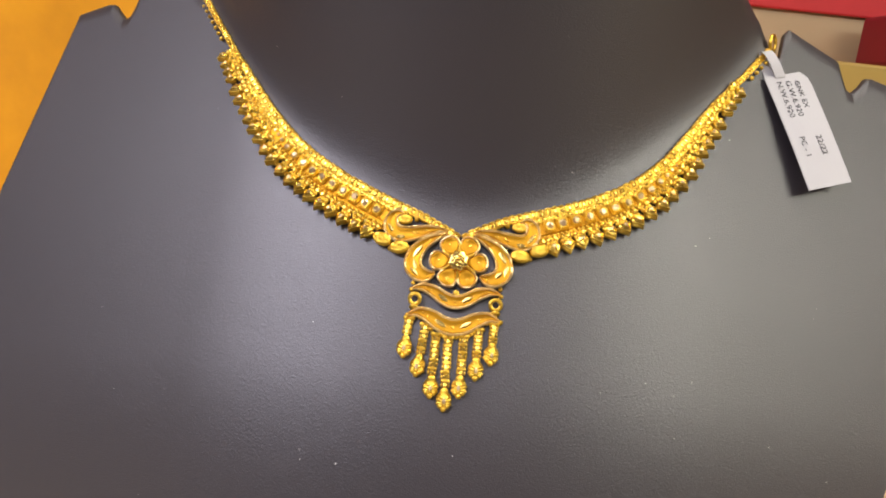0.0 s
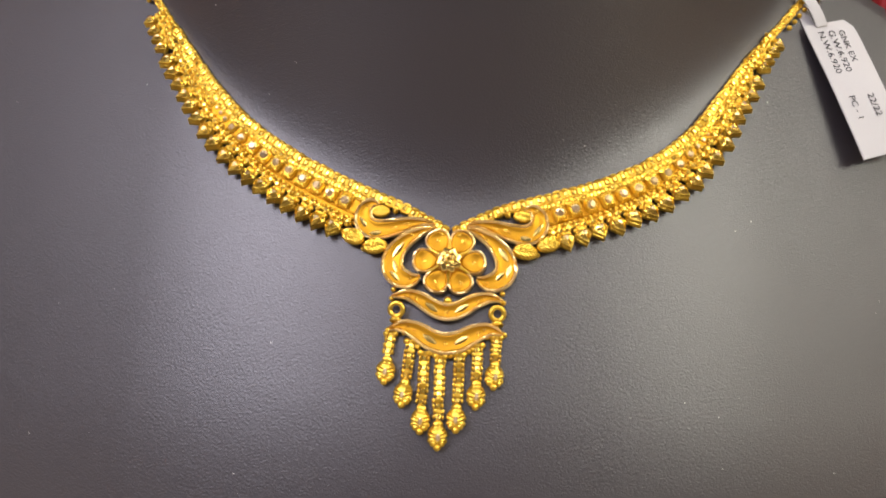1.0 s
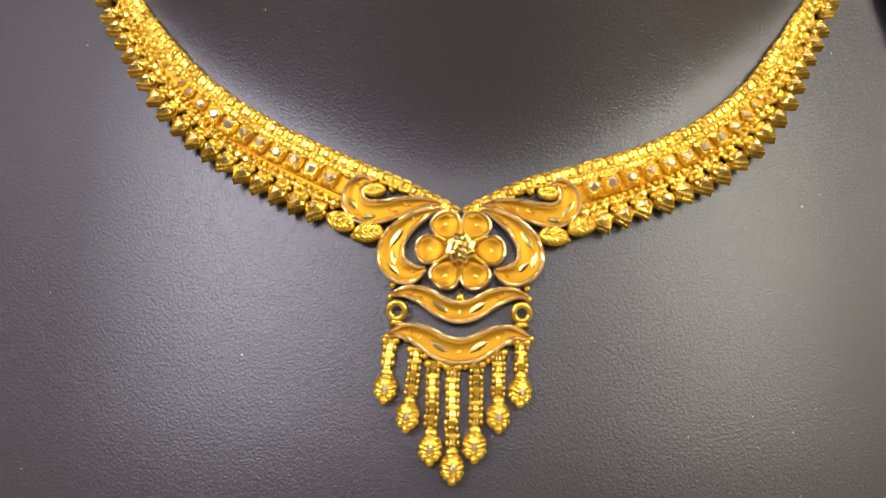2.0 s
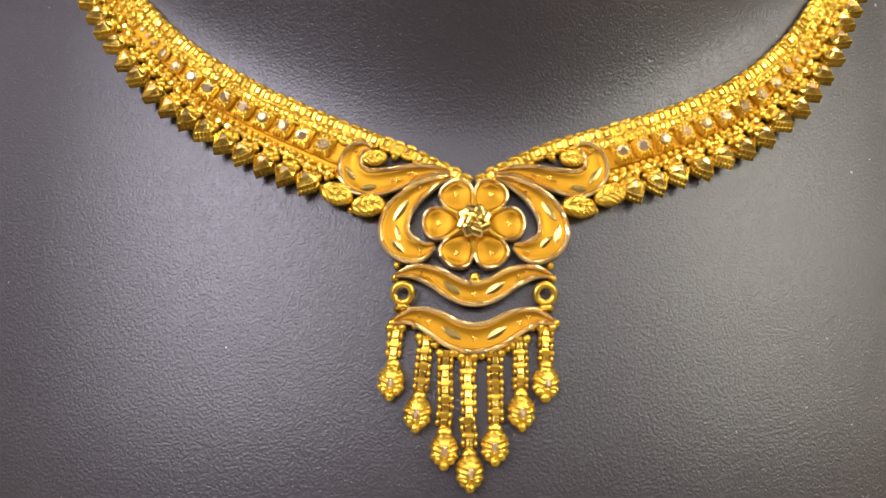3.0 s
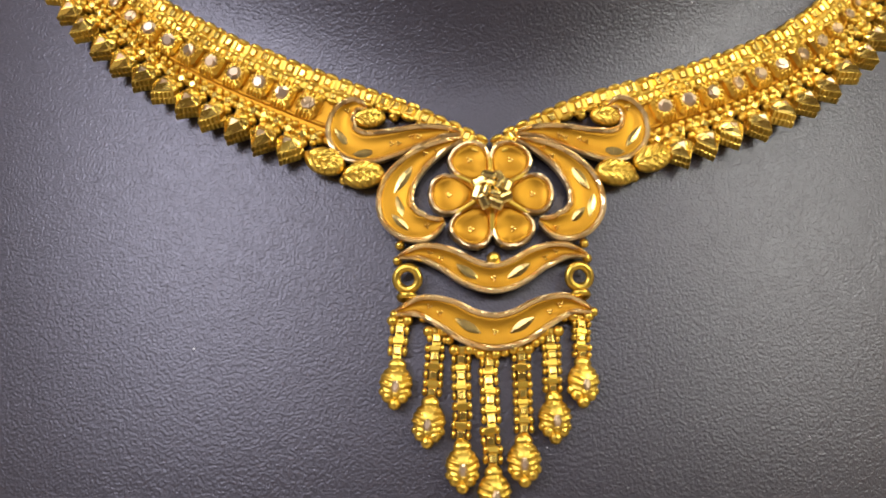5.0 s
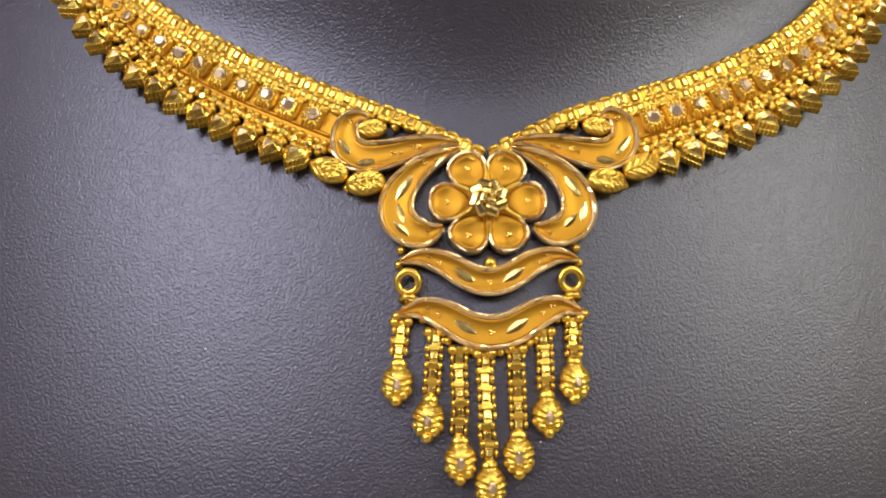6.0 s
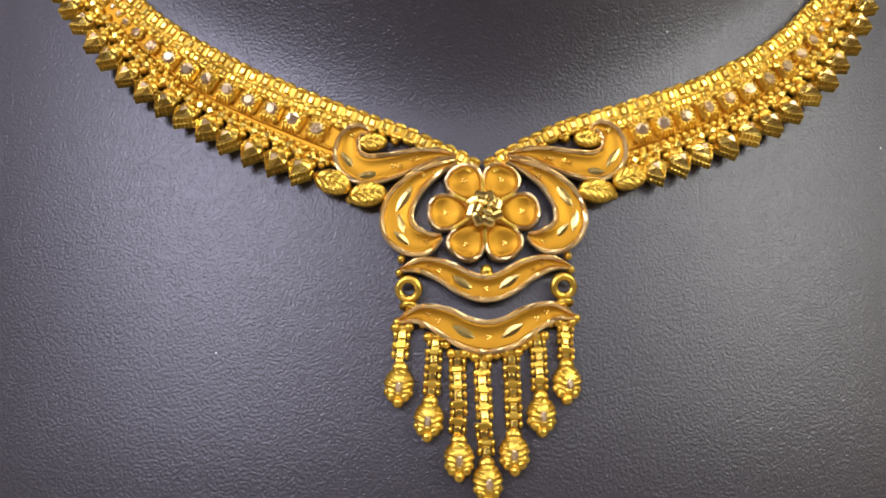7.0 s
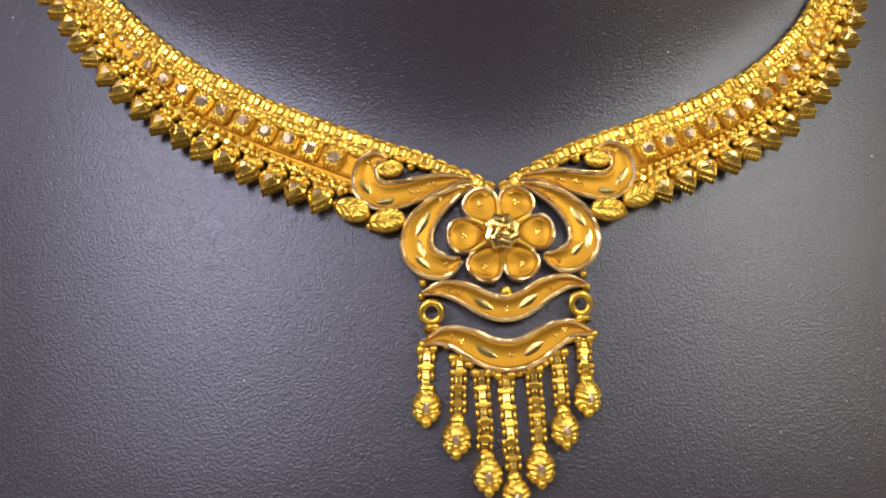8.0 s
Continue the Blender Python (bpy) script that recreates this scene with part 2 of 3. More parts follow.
def bust():
    root = thing("necklace_bust", "dark grey leatherette display bust with notched shoulders on the counter", "display bust", BASE)
    us = sorted({round(s * x, 5) for s in (-1, 1) for x in list(np.arange(0, 0.09, 0.002)) + list(np.arange(0.09, 0.1500001, 0.0005))})
    low, rows = -0.213, 110
    front, back, faces = [], [], []
    for u0 in us:
        left = u0 < 0
        top = level(TOP, abs(u0) - 0.003 * left) + (0.013 * max(0, min(1, (abs(u0) - 0.085) / 0.008)) if left else 0)
        for j in range(rows + 1):
            f = j / rows
            v = low + (top - low) * f if j < rows - 1 else (top - 0.0012 if j == rows - 1 else top)
            wide = level(SIDE_L if left else SIDE_R, v)
            u = u0
            if abs(u0) > 0.10:
                u = math.copysign(0.10 + (abs(u0) - 0.10) * (wide - 0.10) / 0.05 if wide > 0.1 else 0.10 * wide / 0.1 * (1 + (abs(u0) - 0.10) * 0.1), u0)
            elif wide < 0.1:
                u = u0 * wide / 0.1
            w = chest(u, v) - (0.0011 if j == rows or abs(u0) >= 0.15 else 0)
            front.append((u, v, w))
            back.append((u, v, w - (0.0022 if j == rows or abs(u0) >= 0.15 else 0.0038)))
    n, k = len(front), rows + 1
    for i in range(len(us) - 1):
        for j in range(rows):
            a = i * k + j
            faces.append((a, a + k, a + k + 1, a + 1))
    me = bpy.data.meshes.new("chest_panel")
    me.from_pydata(front, [], faces)
    me.materials.append(LEATHER)
    me.polygons.foreach_set("use_smooth", [True] * len(me.polygons))
    piece("chest_panel", me, root)
    # the board behind the leatherette, with its cut edge
    edge = [i * k for i in range(len(us))] + [(len(us) - 1) * k + j for j in range(1, k)] + [i * k + rows for i in range(len(us) - 2, -1, -1)] + [j for j in range(rows - 1, 0, -1)]
    back = [(u, v + (0.0009 if (q + 1) % k == 0 else 0), w) for q, (u, v, w) in enumerate(back)]
    pts = [front[a] for a in edge] + back
    fs = [tuple(len(edge) + q for q in f[::-1]) for f in faces]
    for a, b in zip(range(len(edge)), list(range(1, len(edge))) + [0]):
        fs.append((a, b, len(edge) + edge[b], len(edge) + edge[a]))
    me = bpy.data.meshes.new("backing_board")
    me.from_pydata(pts, [], fs)
    me.materials.append(EDGE)
    piece("backing_board", me, root, "dark board with a cut edge")
    bm = bmesh.new()
    foot = BASE.inverted() @ Vector((0.02, 0.46, 0.004))
    box(bm, 0, 0, 0, 0.06, 0.004, 0.25, 0.001)
    a, b = Vector((0, 0.03, chest(0, 0.03) - 0.006)), foot
    leg = part("easel_leg", bm, EDGE, root, "folding easel leg", m=Matrix.Translation((a + b) / 2) @ (b - a).to_track_quat("-Z", "Y").to_matrix().to_4x4())
    return root


bust()


def dust():
    rnd, bm = random.Random(5), bmesh.new()
    for _ in range(46):
        u, v = rnd.uniform(-0.13, 0.12), rnd.uniform(-0.08, 0.07)
        r = rnd.choice((0.00008, 0.00010, 0.00012, 0.00016))
        p = Vector((u, v, chest(u, v) + r * 0.4))
        bmesh.ops.create_icosphere(bm, subdivisions=1, radius=r, matrix=Matrix.Translation(p) @ Matrix.Diagonal((1, rnd.uniform(0.6, 1.8), 0.6, 1)))
    ob = part("dust_specks", bm, DUST, m=BASE)
    tagged(ob, "pale dust specks on the grey leatherette", "dust", kind="stuff")


dust()

# ---- the necklace ----
MM = 0.001
necklace = thing("gold_necklace", "yellow gold necklace with flower pendant and tassels on grey bust", "necklace", BASE)


def on(u, v, h):
    return Vector((u * MM, v * MM, chest(u * MM, v * MM) + h * MM))


def ridged_leaf(side, name, spine, widths, marks, dots, lift=0.4):
    """A dished leaf with a raised polished rim along a curved spine; cut marks and punched stars in the dish."""
    spine = [(side * x, y, 0) for x, y in spine]
    count, plate, rim = 36, bmesh.new(), bmesh.new()
    cross = []
    for i in range(count + 1):
        t = i / count
        c = spline(spine, t)
        d = (spline(spine, min(1, t + 0.01)) - spline(spine, max(0, t - 0.01))).normalized()
        n = Vector((-d.y, d.x, 0))
        hw = max(0.12, spline([(w, 0, 0) for w in widths], t).x)
        cross.append((c, n, hw))

    def strip(bm, profile):
        rows = [[bm.verts.new(on(*(c + n * f(hw)).xy, lift + h + (random.uniform(-0.09, 0.09) if bm is rim and h > 0.5 else 0))) for f, h in profile] for c, n, hw in cross]
        for a, b in zip(rows, rows[1:]):
            for j in range(len(profile) - 1):
                bm.faces.new((a[j], a[j + 1], b[j + 1], b[j]))
        return rows

    def edge(hw, k):
        return max(hw * 0.35, hw - k)
    prof = [(lambda w: -edge(w, 0.68), 0.0), (lambda w: -edge(w, 0.68), 0.80), (lambda w: -0.55 * w, 0.52), (lambda w: 0.0, 0.42), (lambda w: 0.55 * w, 0.52),
            (lambda w: edge(w, 0.68), 0.80), (lambda w: edge(w, 0.68), 0.0), (lambda w: -edge(w, 0.68), 0.0)]
    strip(plate, prof)
    for s in (-1, 1):
        r = strip(rim, [(lambda w, s=s: s * edge(w, 0.68), 0.3), (lambda w, s=s: s * edge(w, 0.66), 0.92), (lambda w, s=s: s * edge(w, 0.30), 1.22), (lambda w, s=s: s * w, 1.02),
                        (lambda w, s=s: s * w, 0.0), (lambda w, s=s: s * edge(w, 0.68), 0.0)])
        for row in (r[0], r[-1]):
            rim.faces.new(row[:-1])
    leaf = part(name, plate, SATIN, necklace, "satin gold leaf with a bright rim", smooth=True)
    part("rim", rim, BRIGHT, leaf, "bright diamond-cut rim")
    for t, off, length, width, swing in marks:
        c, n, hw = cross[round(t * count)]
        q = c + n * off * hw
        turn = math.atan2(-n.x, n.y) + swing * side
        piece("cut_mark", CUT, leaf, m=Matrix.Translation(on(q.x, q.y, lift + 0.62 - 0.1 * (1 - abs(off)))) @ pose(0, 0, 0, random.uniform(-7, 7), random.uniform(-7, 7), math.degrees(turn)) @ Matrix.Diagonal((length * 1.35, width * 1.05, 1, 1)))
    for t, off in dots:
        c, n, hw = cross[round(t * count)]
        q = c + n * off * hw
        piece("star_mark", STAR, leaf, m=Matrix.Translation(on(q.x, q.y, lift + 0.56)) @ pose(0, 0, 0, random.uniform(-12, 12), random.uniform(-12, 12), random.uniform(0, 60)))
    return leaf


def lens_mesh():
    """A lens-shaped bright cut, one unit long and wide, with a keel."""
    bm = bmesh.new()
    rim = [(0.5 * MM * math.cos(a), 0.5 * MM * math.sin(a) * abs(math.sin(a)), 0) for a in (2 * math.pi * i / 16 for i in range(16))]
    v = [bm.verts.new(p) for p in rim]
    a, b = bm.verts.new((0.22 * MM, 0, 0.10 * MM)), bm.verts.new((-0.22 * MM, 0, 0.10 * MM))
    for i in range(16):
        p, q = v[i], v[(i + 1) % 16]
        near = a if (i < 4 or i >= 12) else b
        bm.faces.new((p, q, near))
    bm.faces.new((a, v[4], b))
    bm.faces.new((b, v[12], a))
    return shaped(bm, OLIVE)


def star_mesh():
    """A punched cluster of three tiny grains."""
    bm = bmesh.new()
    for i in range(3):
        a = 2 * math.pi * i / 3
        ball(bm, 0.26 * MM * math.cos(a), 0.26 * MM * math.sin(a), 0, 0.21 * MM, seg=6, rings=4)
    return shaped(bm, CROWN)


CUT, STAR = lens_mesh(), star_mesh()

WING = [(-3.9, 9.2), (-6.5, 9.5), (-9.8, 9.0), (-14.0, 7.9), (-17.9, 7.6), (-20.3, 9.4), (-20.4, 12.3), (-18.7, 13.9), (-17.0, 13.3)]
WING_W = [0.3, 1.0, 1.7, 2.2, 2.5, 2.35, 1.9, 1.25, 0.25]
LEAF = [(-3.8, 8.3), (-6.8, 7.2), (-10.2, 5.0), (-12.6, 1.9), (-13.0, -1.4), (-11.3, -3.6), (-8.8, -4.2), (-6.4, -3.4)]
LEAF_W = [0.3, 1.15, 1.85, 2.4, 2.6, 2.45, 1.95, 0.5]
for side in (1, -1):
    ridged_leaf(side, "wing_leaf", WING, WING_W, [(0.46, 0.35 * side, 2.6, 1.3, 0.1), (0.62, 0.1 * side, 2.9, 1.0, 0.05)],
                [(0.24, 0), (0.28, -0.1), (0.32, 0.1), (0.36, 0.0), (0.80, 0.0)], 1.4)
    ridged_leaf(side, "inner_leaf", LEAF, LEAF_W, [(0.40, 0.1, 3.4, 1.2, 0.0), (0.56, 0.25, 2.6, 1.0, 0.1), (0.68, -0.2, 2.4, 1.0, 0.0)],
                [(0.16, 0.2), (0.22, -0.2), (0.86, 0.1)], 1.5)

BAR_A = [(-12.6, -8.2), (-9.6, -7.6), (-6.2, -8.6), (-3.0, -10.5), (0, -11.25), (3.0, -10.5), (6.2, -8.6), (9.6, -7.6), (12.6, -8.2)]
BAR_B = [(-13.0, -15.7), (-9.8, -14.9), (-6.4, -15.9), (-3.2, -17.7), (0, -18.4), (3.2, -17.7), (6.4, -15.9), (9.8, -14.9), (12.8, -15.7)]
BAR_W = [0.3, 1.15, 1.65, 1.85, 1.9, 1.85, 1.65, 1.15, 0.3]
for name, bar, wide in (("upper_wave_bar", BAR_A, 1.08), ("lower_wave_bar", BAR_B, 1.3)):
    ridged_leaf(1, name, bar, [w * wide for w in BAR_W], [(0.36, 0, 2.9, 1.2, -0.1), (0.64, 0, 2.9, 1.2, 0.1)], [(0.16, 0.1), (0.22, -0.1), (0.50, 0), (0.78, -0.1), (0.84, 0.1)], 1.2)


def petals():
    """Six dished petals round a knot of faceted blades."""
    for i in range(6):
        a = math.radians(60 * i)
        loops, rim = [], []
        seg = 20

        def ring(scale, h, rise=0.0, jog=0.0):
            out = []
            for j in range(seg):
                b = 2 * math.pi * j / seg
                x = (3.42 if i % 3 == 0 else 3.3) * math.cos(b) * scale
                y = 2.95 * math.sin(b) * scale * (1 + 0.30 * math.cos(b))
                d = (5.2 if i % 3 == 0 else 5.05) + x
                out.append(on(d * math.cos(a) - y * math.sin(a), d * math.sin(a) + y * math.cos(a) * 0.98 + 0.45, h - rise * x - (0.3 * (1 - math.cos(b)) if h > 1.5 else 0) + random.uniform(-jog, jog) + 0.7))
            return out
        dish, edge = bmesh.new(), bmesh.new()
        loft(dish, [ring(0.81, 0.5, 0.05), ring(0.81, 1.62, 0.05), ring(0.66, 1.25, 0.12), ring(0.35, 1.05, 0.16), ring(0.05, 1.0, 0.16)])
        rows = loft(edge, [ring(0.80, 0.5, 0.05), ring(0.80, 1.66, 0.05), ring(0.86, 2.0, 0.05, 0.09), ring(0.95, 1.95, 0.05, 0.09), ring(1.0, 1.6, 0.05, 0.08), ring(1.0, 0.5, 0.05)], False, False)
        p = part("petal", dish, SATIN, necklace, "dished satin gold petal", smooth=True)
        part("rim", edge, BRIGHT, p, "bright petal rim")
        q = on(5.7 * math.cos(a), 5.7 * math.sin(a) + 0.45, 1.72)
        piece("star_mark", STAR, p, m=Matrix.Translation(q))
        # a ridge of wire between two petals
        b = a + math.radians(30)
        bm = bmesh.new()
        box(bm, 0, 0, 0, 3.6 * MM, 0.75 * MM, 0.9 * MM, 0.3 * MM)
        part("petal_ridge", bm, GOLD, necklace, m=Matrix.Translation(on(3.9 * math.cos(b), 3.9 * math.sin(b) + 0.45, 2.2)) @ pose(0, 0, 0, 0, 12, math.degrees(b)))
    bm = bmesh.new()
    loft(bm, [[on(r * math.cos(2 * math.pi * j / 20), r * math.sin(2 * math.pi * j / 20) + 0.45, h) for j in range(20)] for r, h in ((2.5, 0.6), (2.5, 2.8), (2.1, 3.6), (0.3, 3.8))])
    hub = part("flower_centre", bm, GOLD, necklace, smooth=True)
    for count, far, high, long, wide, lean, twist in ((8, 1.95, 3.75, 2.3, 1.5, 24, 58), (4, 0.85, 4.4, 1.6, 1.1, 18, 50)):
        for i in range(count):
            a = 2 * math.pi * (i + 0.25) / count
            bm = bmesh.new()
            box(bm, 0, 0, 0, long * MM, wide * MM, 1.15 * MM, 0.45 * MM)
            part("knot_blade", bm, OLIVE, hub, "faceted olive-gold blade",
                 m=Matrix.Translation(on(far * math.cos(a), far * math.sin(a) + 0.45, high)) @ pose(0, 0, 0, lean + random.uniform(-6, 6), 10, math.degrees(a) + twist))


petals()


def oval_bead_mesh():
    """A plump oval bead chased like a leaf."""
    bm = bmesh.new()
    bmesh.ops.create_uvsphere(bm, u_segments=56, v_segments=28, radius=1, matrix=pose(0, 0, 0, 0, 90, 0))
    for v in bm.verts:
        x, y, z = v.co
        ridge = 0.5 + 0.5 * math.cos(19 * (x - 0.8 * abs(y)))
        swell = 1 + (0.17 * ridge - 0.05) * max(0, z) * min(1, abs(y) * 6) + (0.08 * max(0, 1 - abs(y) * 12) if z > 0 else 0)
        v.co = Vector((2.65 * x, 1.75 * y * swell, 1.0 + 1.25 * z * swell)) * MM
    return shaped(bm, GOLD)


def ball_mesh(r, mat, seg=10, rings=7):
    bm = bmesh.new()
    ball(bm, 0, 0, r * MM, r * MM, seg=seg, rings=rings)
    return shaped(bm, mat, True)


OVAL, BALL, SMALL = oval_bead_mesh(), ball_mesh(0.75, GOLD), ball_mesh(0.58, GOLD)


def set_on(name, me, u, v, h=0.0, turn=0.0, tip=0.0, size=1.0, parent=None):
    m = seat(u * MM, v * MM, h * MM, turn) @ pose(0, 0, 0, random.uniform(-tip, tip), random.uniform(-tip, tip), 0) @ Matrix.Diagonal((size, size, size, 1))
    return piece(name, me, parent or necklace, m=m)


for s in (1, -1):
    set_on("oval_bead", OVAL, s * -22.6, 5.8, 0.7, s * -0.35, size=1.12)
    set_on("oval_bead", OVAL, s * -17.3, 3.6, 0.7, s * 0.08, size=1.12)
    set_on("oval_bead", OVAL, s * -16.5, 12.0, 0.9, s * 0.05, size=0.85)
    for u, v in ((-20.1, 3.2), (-14.6, 2.9), (-13.2, 12.4), (-25.2, 7.2)):
        set_on("gold_ball", BALL, s * u, v, 0.2)
    # the hanging rings with their little loops
    for v, h, big, wire, tilt in ((-11.1, 1.7, 1.5, 0.58, 12), (-13.6, 1.5, 1.0, 0.45, 75)):
        bm = bmesh.new()
        torus(bm, Matrix(), big * MM, wire * MM)
        part("jump_ring", bm, GOLD, necklace, "round gold wire ring", True, m=Matrix.Translation(on(s * 11.45, v, h)) @ pose(0, 0, 0, tilt, s * 8, 0))
    for u, v in ((12.7, -8.5), (12.4, -6.4), (13.1, -15.8)):
        set_on("gold_ball", BALL, s * u, v, 0.5, size=0.9)
set_on("gold_ball", ball_mesh(1.0, GOLD), 0.1, -8.6, 0.6)


def link_mesh(pitch, half, tall, loops, plate):
    """A link of the flat box chain: scalloped side loops, a bright plate, a lower crossing bar and open holes beside them."""
    bm = bmesh.new()
    for i in range(loops):
        for s in (-1, 1):
            ball(bm, pitch * i / loops * MM, s * half * MM, 0.52 * tall * MM, 0.50 * pitch / loops * MM, (0.22 + 0.13 * pitch / loops) * MM, 0.52 * tall * MM, 10, 6)
    box(bm, pitch / 2 * MM, 0, 0.55 * tall * MM, 0.40 * pitch * MM, 1.7 * half * MM, 0.5 * tall * MM, 0.2 * MM)
    box(bm, 0, 0, 0.45 * tall * MM, 0.9 * pitch * MM, 1.15 * plate * MM, 0.4 * tall * MM)
    first = len(bm.faces)
    box(bm, 0, 0, 0.66 * tall * MM, 0.46 * pitch * MM, plate * MM, 0.6 * tall * MM, 0.2 * MM)
    bm.faces.ensure_lookup_table()
    for f in bm.faces[first:]:
        f.material_index = 1
    me = shaped(bm, GOLD)
    me.materials.append(CROWN)
    return me


LINK, FINE_LINK, SLIM_LINK = link_mesh(2.3, 0.98, 1.2, 2, 0.92), link_mesh(2.1, 1.0, 1.4, 1, 1.2), link_mesh(1.9, 0.70, 1.1, 1, 0.85)


def tassel_end():
    """The chased shield-shaped end of a tassel, its top at the origin, hanging along -y; ribs on both flanks, grains below."""
    bm = bmesh.new()
    bmesh.ops.create_uvsphere(bm, u_segments=44, v_segments=40, radius=1, matrix=pose(0, 0, 0, 90, 0, 0))
    for v in bm.verts:
        x, y, z = v.co
        ridge = 0.5 + 0.5 * math.cos(17 * (y - 0.35 * abs(x)))
        swell = 1 + (0.20 * ridge - 0.06) * max(0, z + 0.25) * min(1, max(0, abs(x) - 0.22) * 4)
        flank = 1.78 * (1 - 0.20 * max(0, -y) - 0.10 * max(0, y))
        v.co = Vector((flank * x * swell, -1.75 + 1.95 * y, 0.95 + 1.1 * z * swell)) * MM
    ball(bm, 0, 0.15 * MM, 0.8 * MM, 1.0 * MM, 0.8 * MM, 0.75 * MM, 12, 8)
    for s in (-1, 1):
        ball(bm, s * 1.30 * MM, -2.75 * MM, 0.9 * MM, 0.52 * MM, seg=10, rings=7)
        ball(bm, s * 0.78 * MM, -3.25 * MM, 1.05 * MM, 0.68 * MM, seg=10, rings=7)
    ball(bm, 0, -2.95 * MM, 1.55 * MM, 0.5 * MM, seg=10, rings=7)
    ball(bm, 0, -3.95 * MM, 0.95 * MM, 0.72 * MM, seg=10, rings=7)
    return shaped(bm, GOLD)


def facet_mesh():
    bm = bmesh.new()
    loft(bm, [[(0.48 * k * MM * math.cos(a), 0.75 * k * MM * math.sin(a), h * MM) for a in (2 * math.pi * i / 6 for i in range(6))] for k, h in ((1.0, 0), (0.95, 0.25), (0.55, 0.42))])
    return shaped(bm, ROSE)


END, FACET = tassel_end(), facet_mesh()
TASSELS = [((-12.4, -17.0), (-13.3, -27.6)), ((-7.7, -18.5), (-9.0, -32.5)), ((-4.4, -21.0), (-4.8, -38.0)), ((-1.0, -21.6), (-0.9, -41.2)),
           ((3.3, -21.0), (3.2, -37.4)), ((7.3, -18.7), (7.1, -32.2)), ((11.4, -16.8), (10.8, -27.7))]
for (u0, v0), (u1, v1) in TASSELS:
    top, tip = Vector((u0, v0)), Vector((u1, v1 - 0.5))
    d = (tip - top).normalized()
    turn = math.atan2(d.y, d.x) + math.pi / 2
    q = tip - d * 5.5
    end = piece("tassel", END, necklace, "chased gold tassel end on a flat chain", seat(q.x * MM, q.y * MM, 0.15 * MM, turn) @ pose(0, 0, 0, 0, random.uniform(-9, 9), 0) @ Matrix.Diagonal((1.2, 1.2, 1.2, 1)))
    piece("facet", FACET, end, "polished rose-toned facet", pose(0, -2.2 * MM, 1.85 * MM))
    back = (necklace.matrix_basis @ end.matrix_basis).inverted() @ necklace.matrix_basis
    n = max(2, round((q - top).length / 2.3))
    for i in range(n):
        p = top + (q - top) * ((i + 0.3) / n) + Vector((random.uniform(-0.08, 0.08), 0))
        piece("chain_link", LINK, end, m=back @ seat(p.x * MM, p.y * MM, 0.25 * MM, turn + math.pi / 2) @ pose(0, 0, 0, random.uniform(-9, 9), random.uniform(-9, 9), random.uniform(-4, 4)) @ Matrix.Diagonal(((q - top).length / n / 2.3, 1, 1, 1)))
    set_on("gold_ball", BALL, u0 - 1.0, v0 + 0.4, 0.4)
    set_on("gold_ball", BALL, u0 + 1.0, v0 + 0.4, 0.4)
for u in (-10.3, -9.4, -6.0, 6.0, 9.2, 5.2, -2.6, 1.2):
    set_on("gold_ball", BALL, u, -21.4 + 0.058 * abs(u) ** 2 - (0.0 if abs(u) > 3 else -0.3), 0.35, size=0.85)

# ---- the two collar bands ----
BANDS = {1: [(0, 8.2), (11.3, 14.2), (22.6, 18.0), (35.7, 23.0), (47.5, 29.5), (57.8, 38.6), (66.6, 50.2), (76, 63.2), (85.9, 75.4), (93.9, 85.9)],
         -1: [(0, 8.2), (-9.4, 13.2), (-23.4, 19.4), (-38.2, 27.1), (-52.1, 37.0), (-62.8, 48.3), (-72.9, 61.0), (-84.4, 76.7), (-94.0, 90.3), (-97.5, 95.3)]}
TIPS = [(20, 14.0), (47, 13.4), (62, 11.7), (76, 9.9), (93, 8.2), (106, 6.2)]


FAR = [(60, 0.0), (76, -0.8), (93, -1.4), (106, -1.2)]


def band(side):
    pts = [spline([(*p, 0) for p in BANDS[side]], i / 400) for i in range(401)]
    run = [0.0]
    for a, b in zip(pts, pts[1:]):
        run.append(run[-1] + (b - a).length)

    def at(s, off):
        """The place at s mm along the top edge and off mm below it, and the band's direction there."""
        x, y = np.interp(s, run, [p.x for p in pts]), np.interp(s, run, [p.y for p in pts])
        x2, y2 = np.interp(s + 1.5, run, [p.x for p in pts]), np.interp(s + 1.5, run, [p.y for p in pts])
        x1, y1 = np.interp(s - 1.5, run, [p.x for p in pts]), np.interp(s - 1.5, run, [p.y for p in pts])
        d = Vector((x2 - x1, y2 - y1)).normalized()
        n = Vector((d.y, -d.x)) * side
        return x + n.x * off, y + n.y * off, math.atan2(d.y, d.x)
    return at, run[-1]


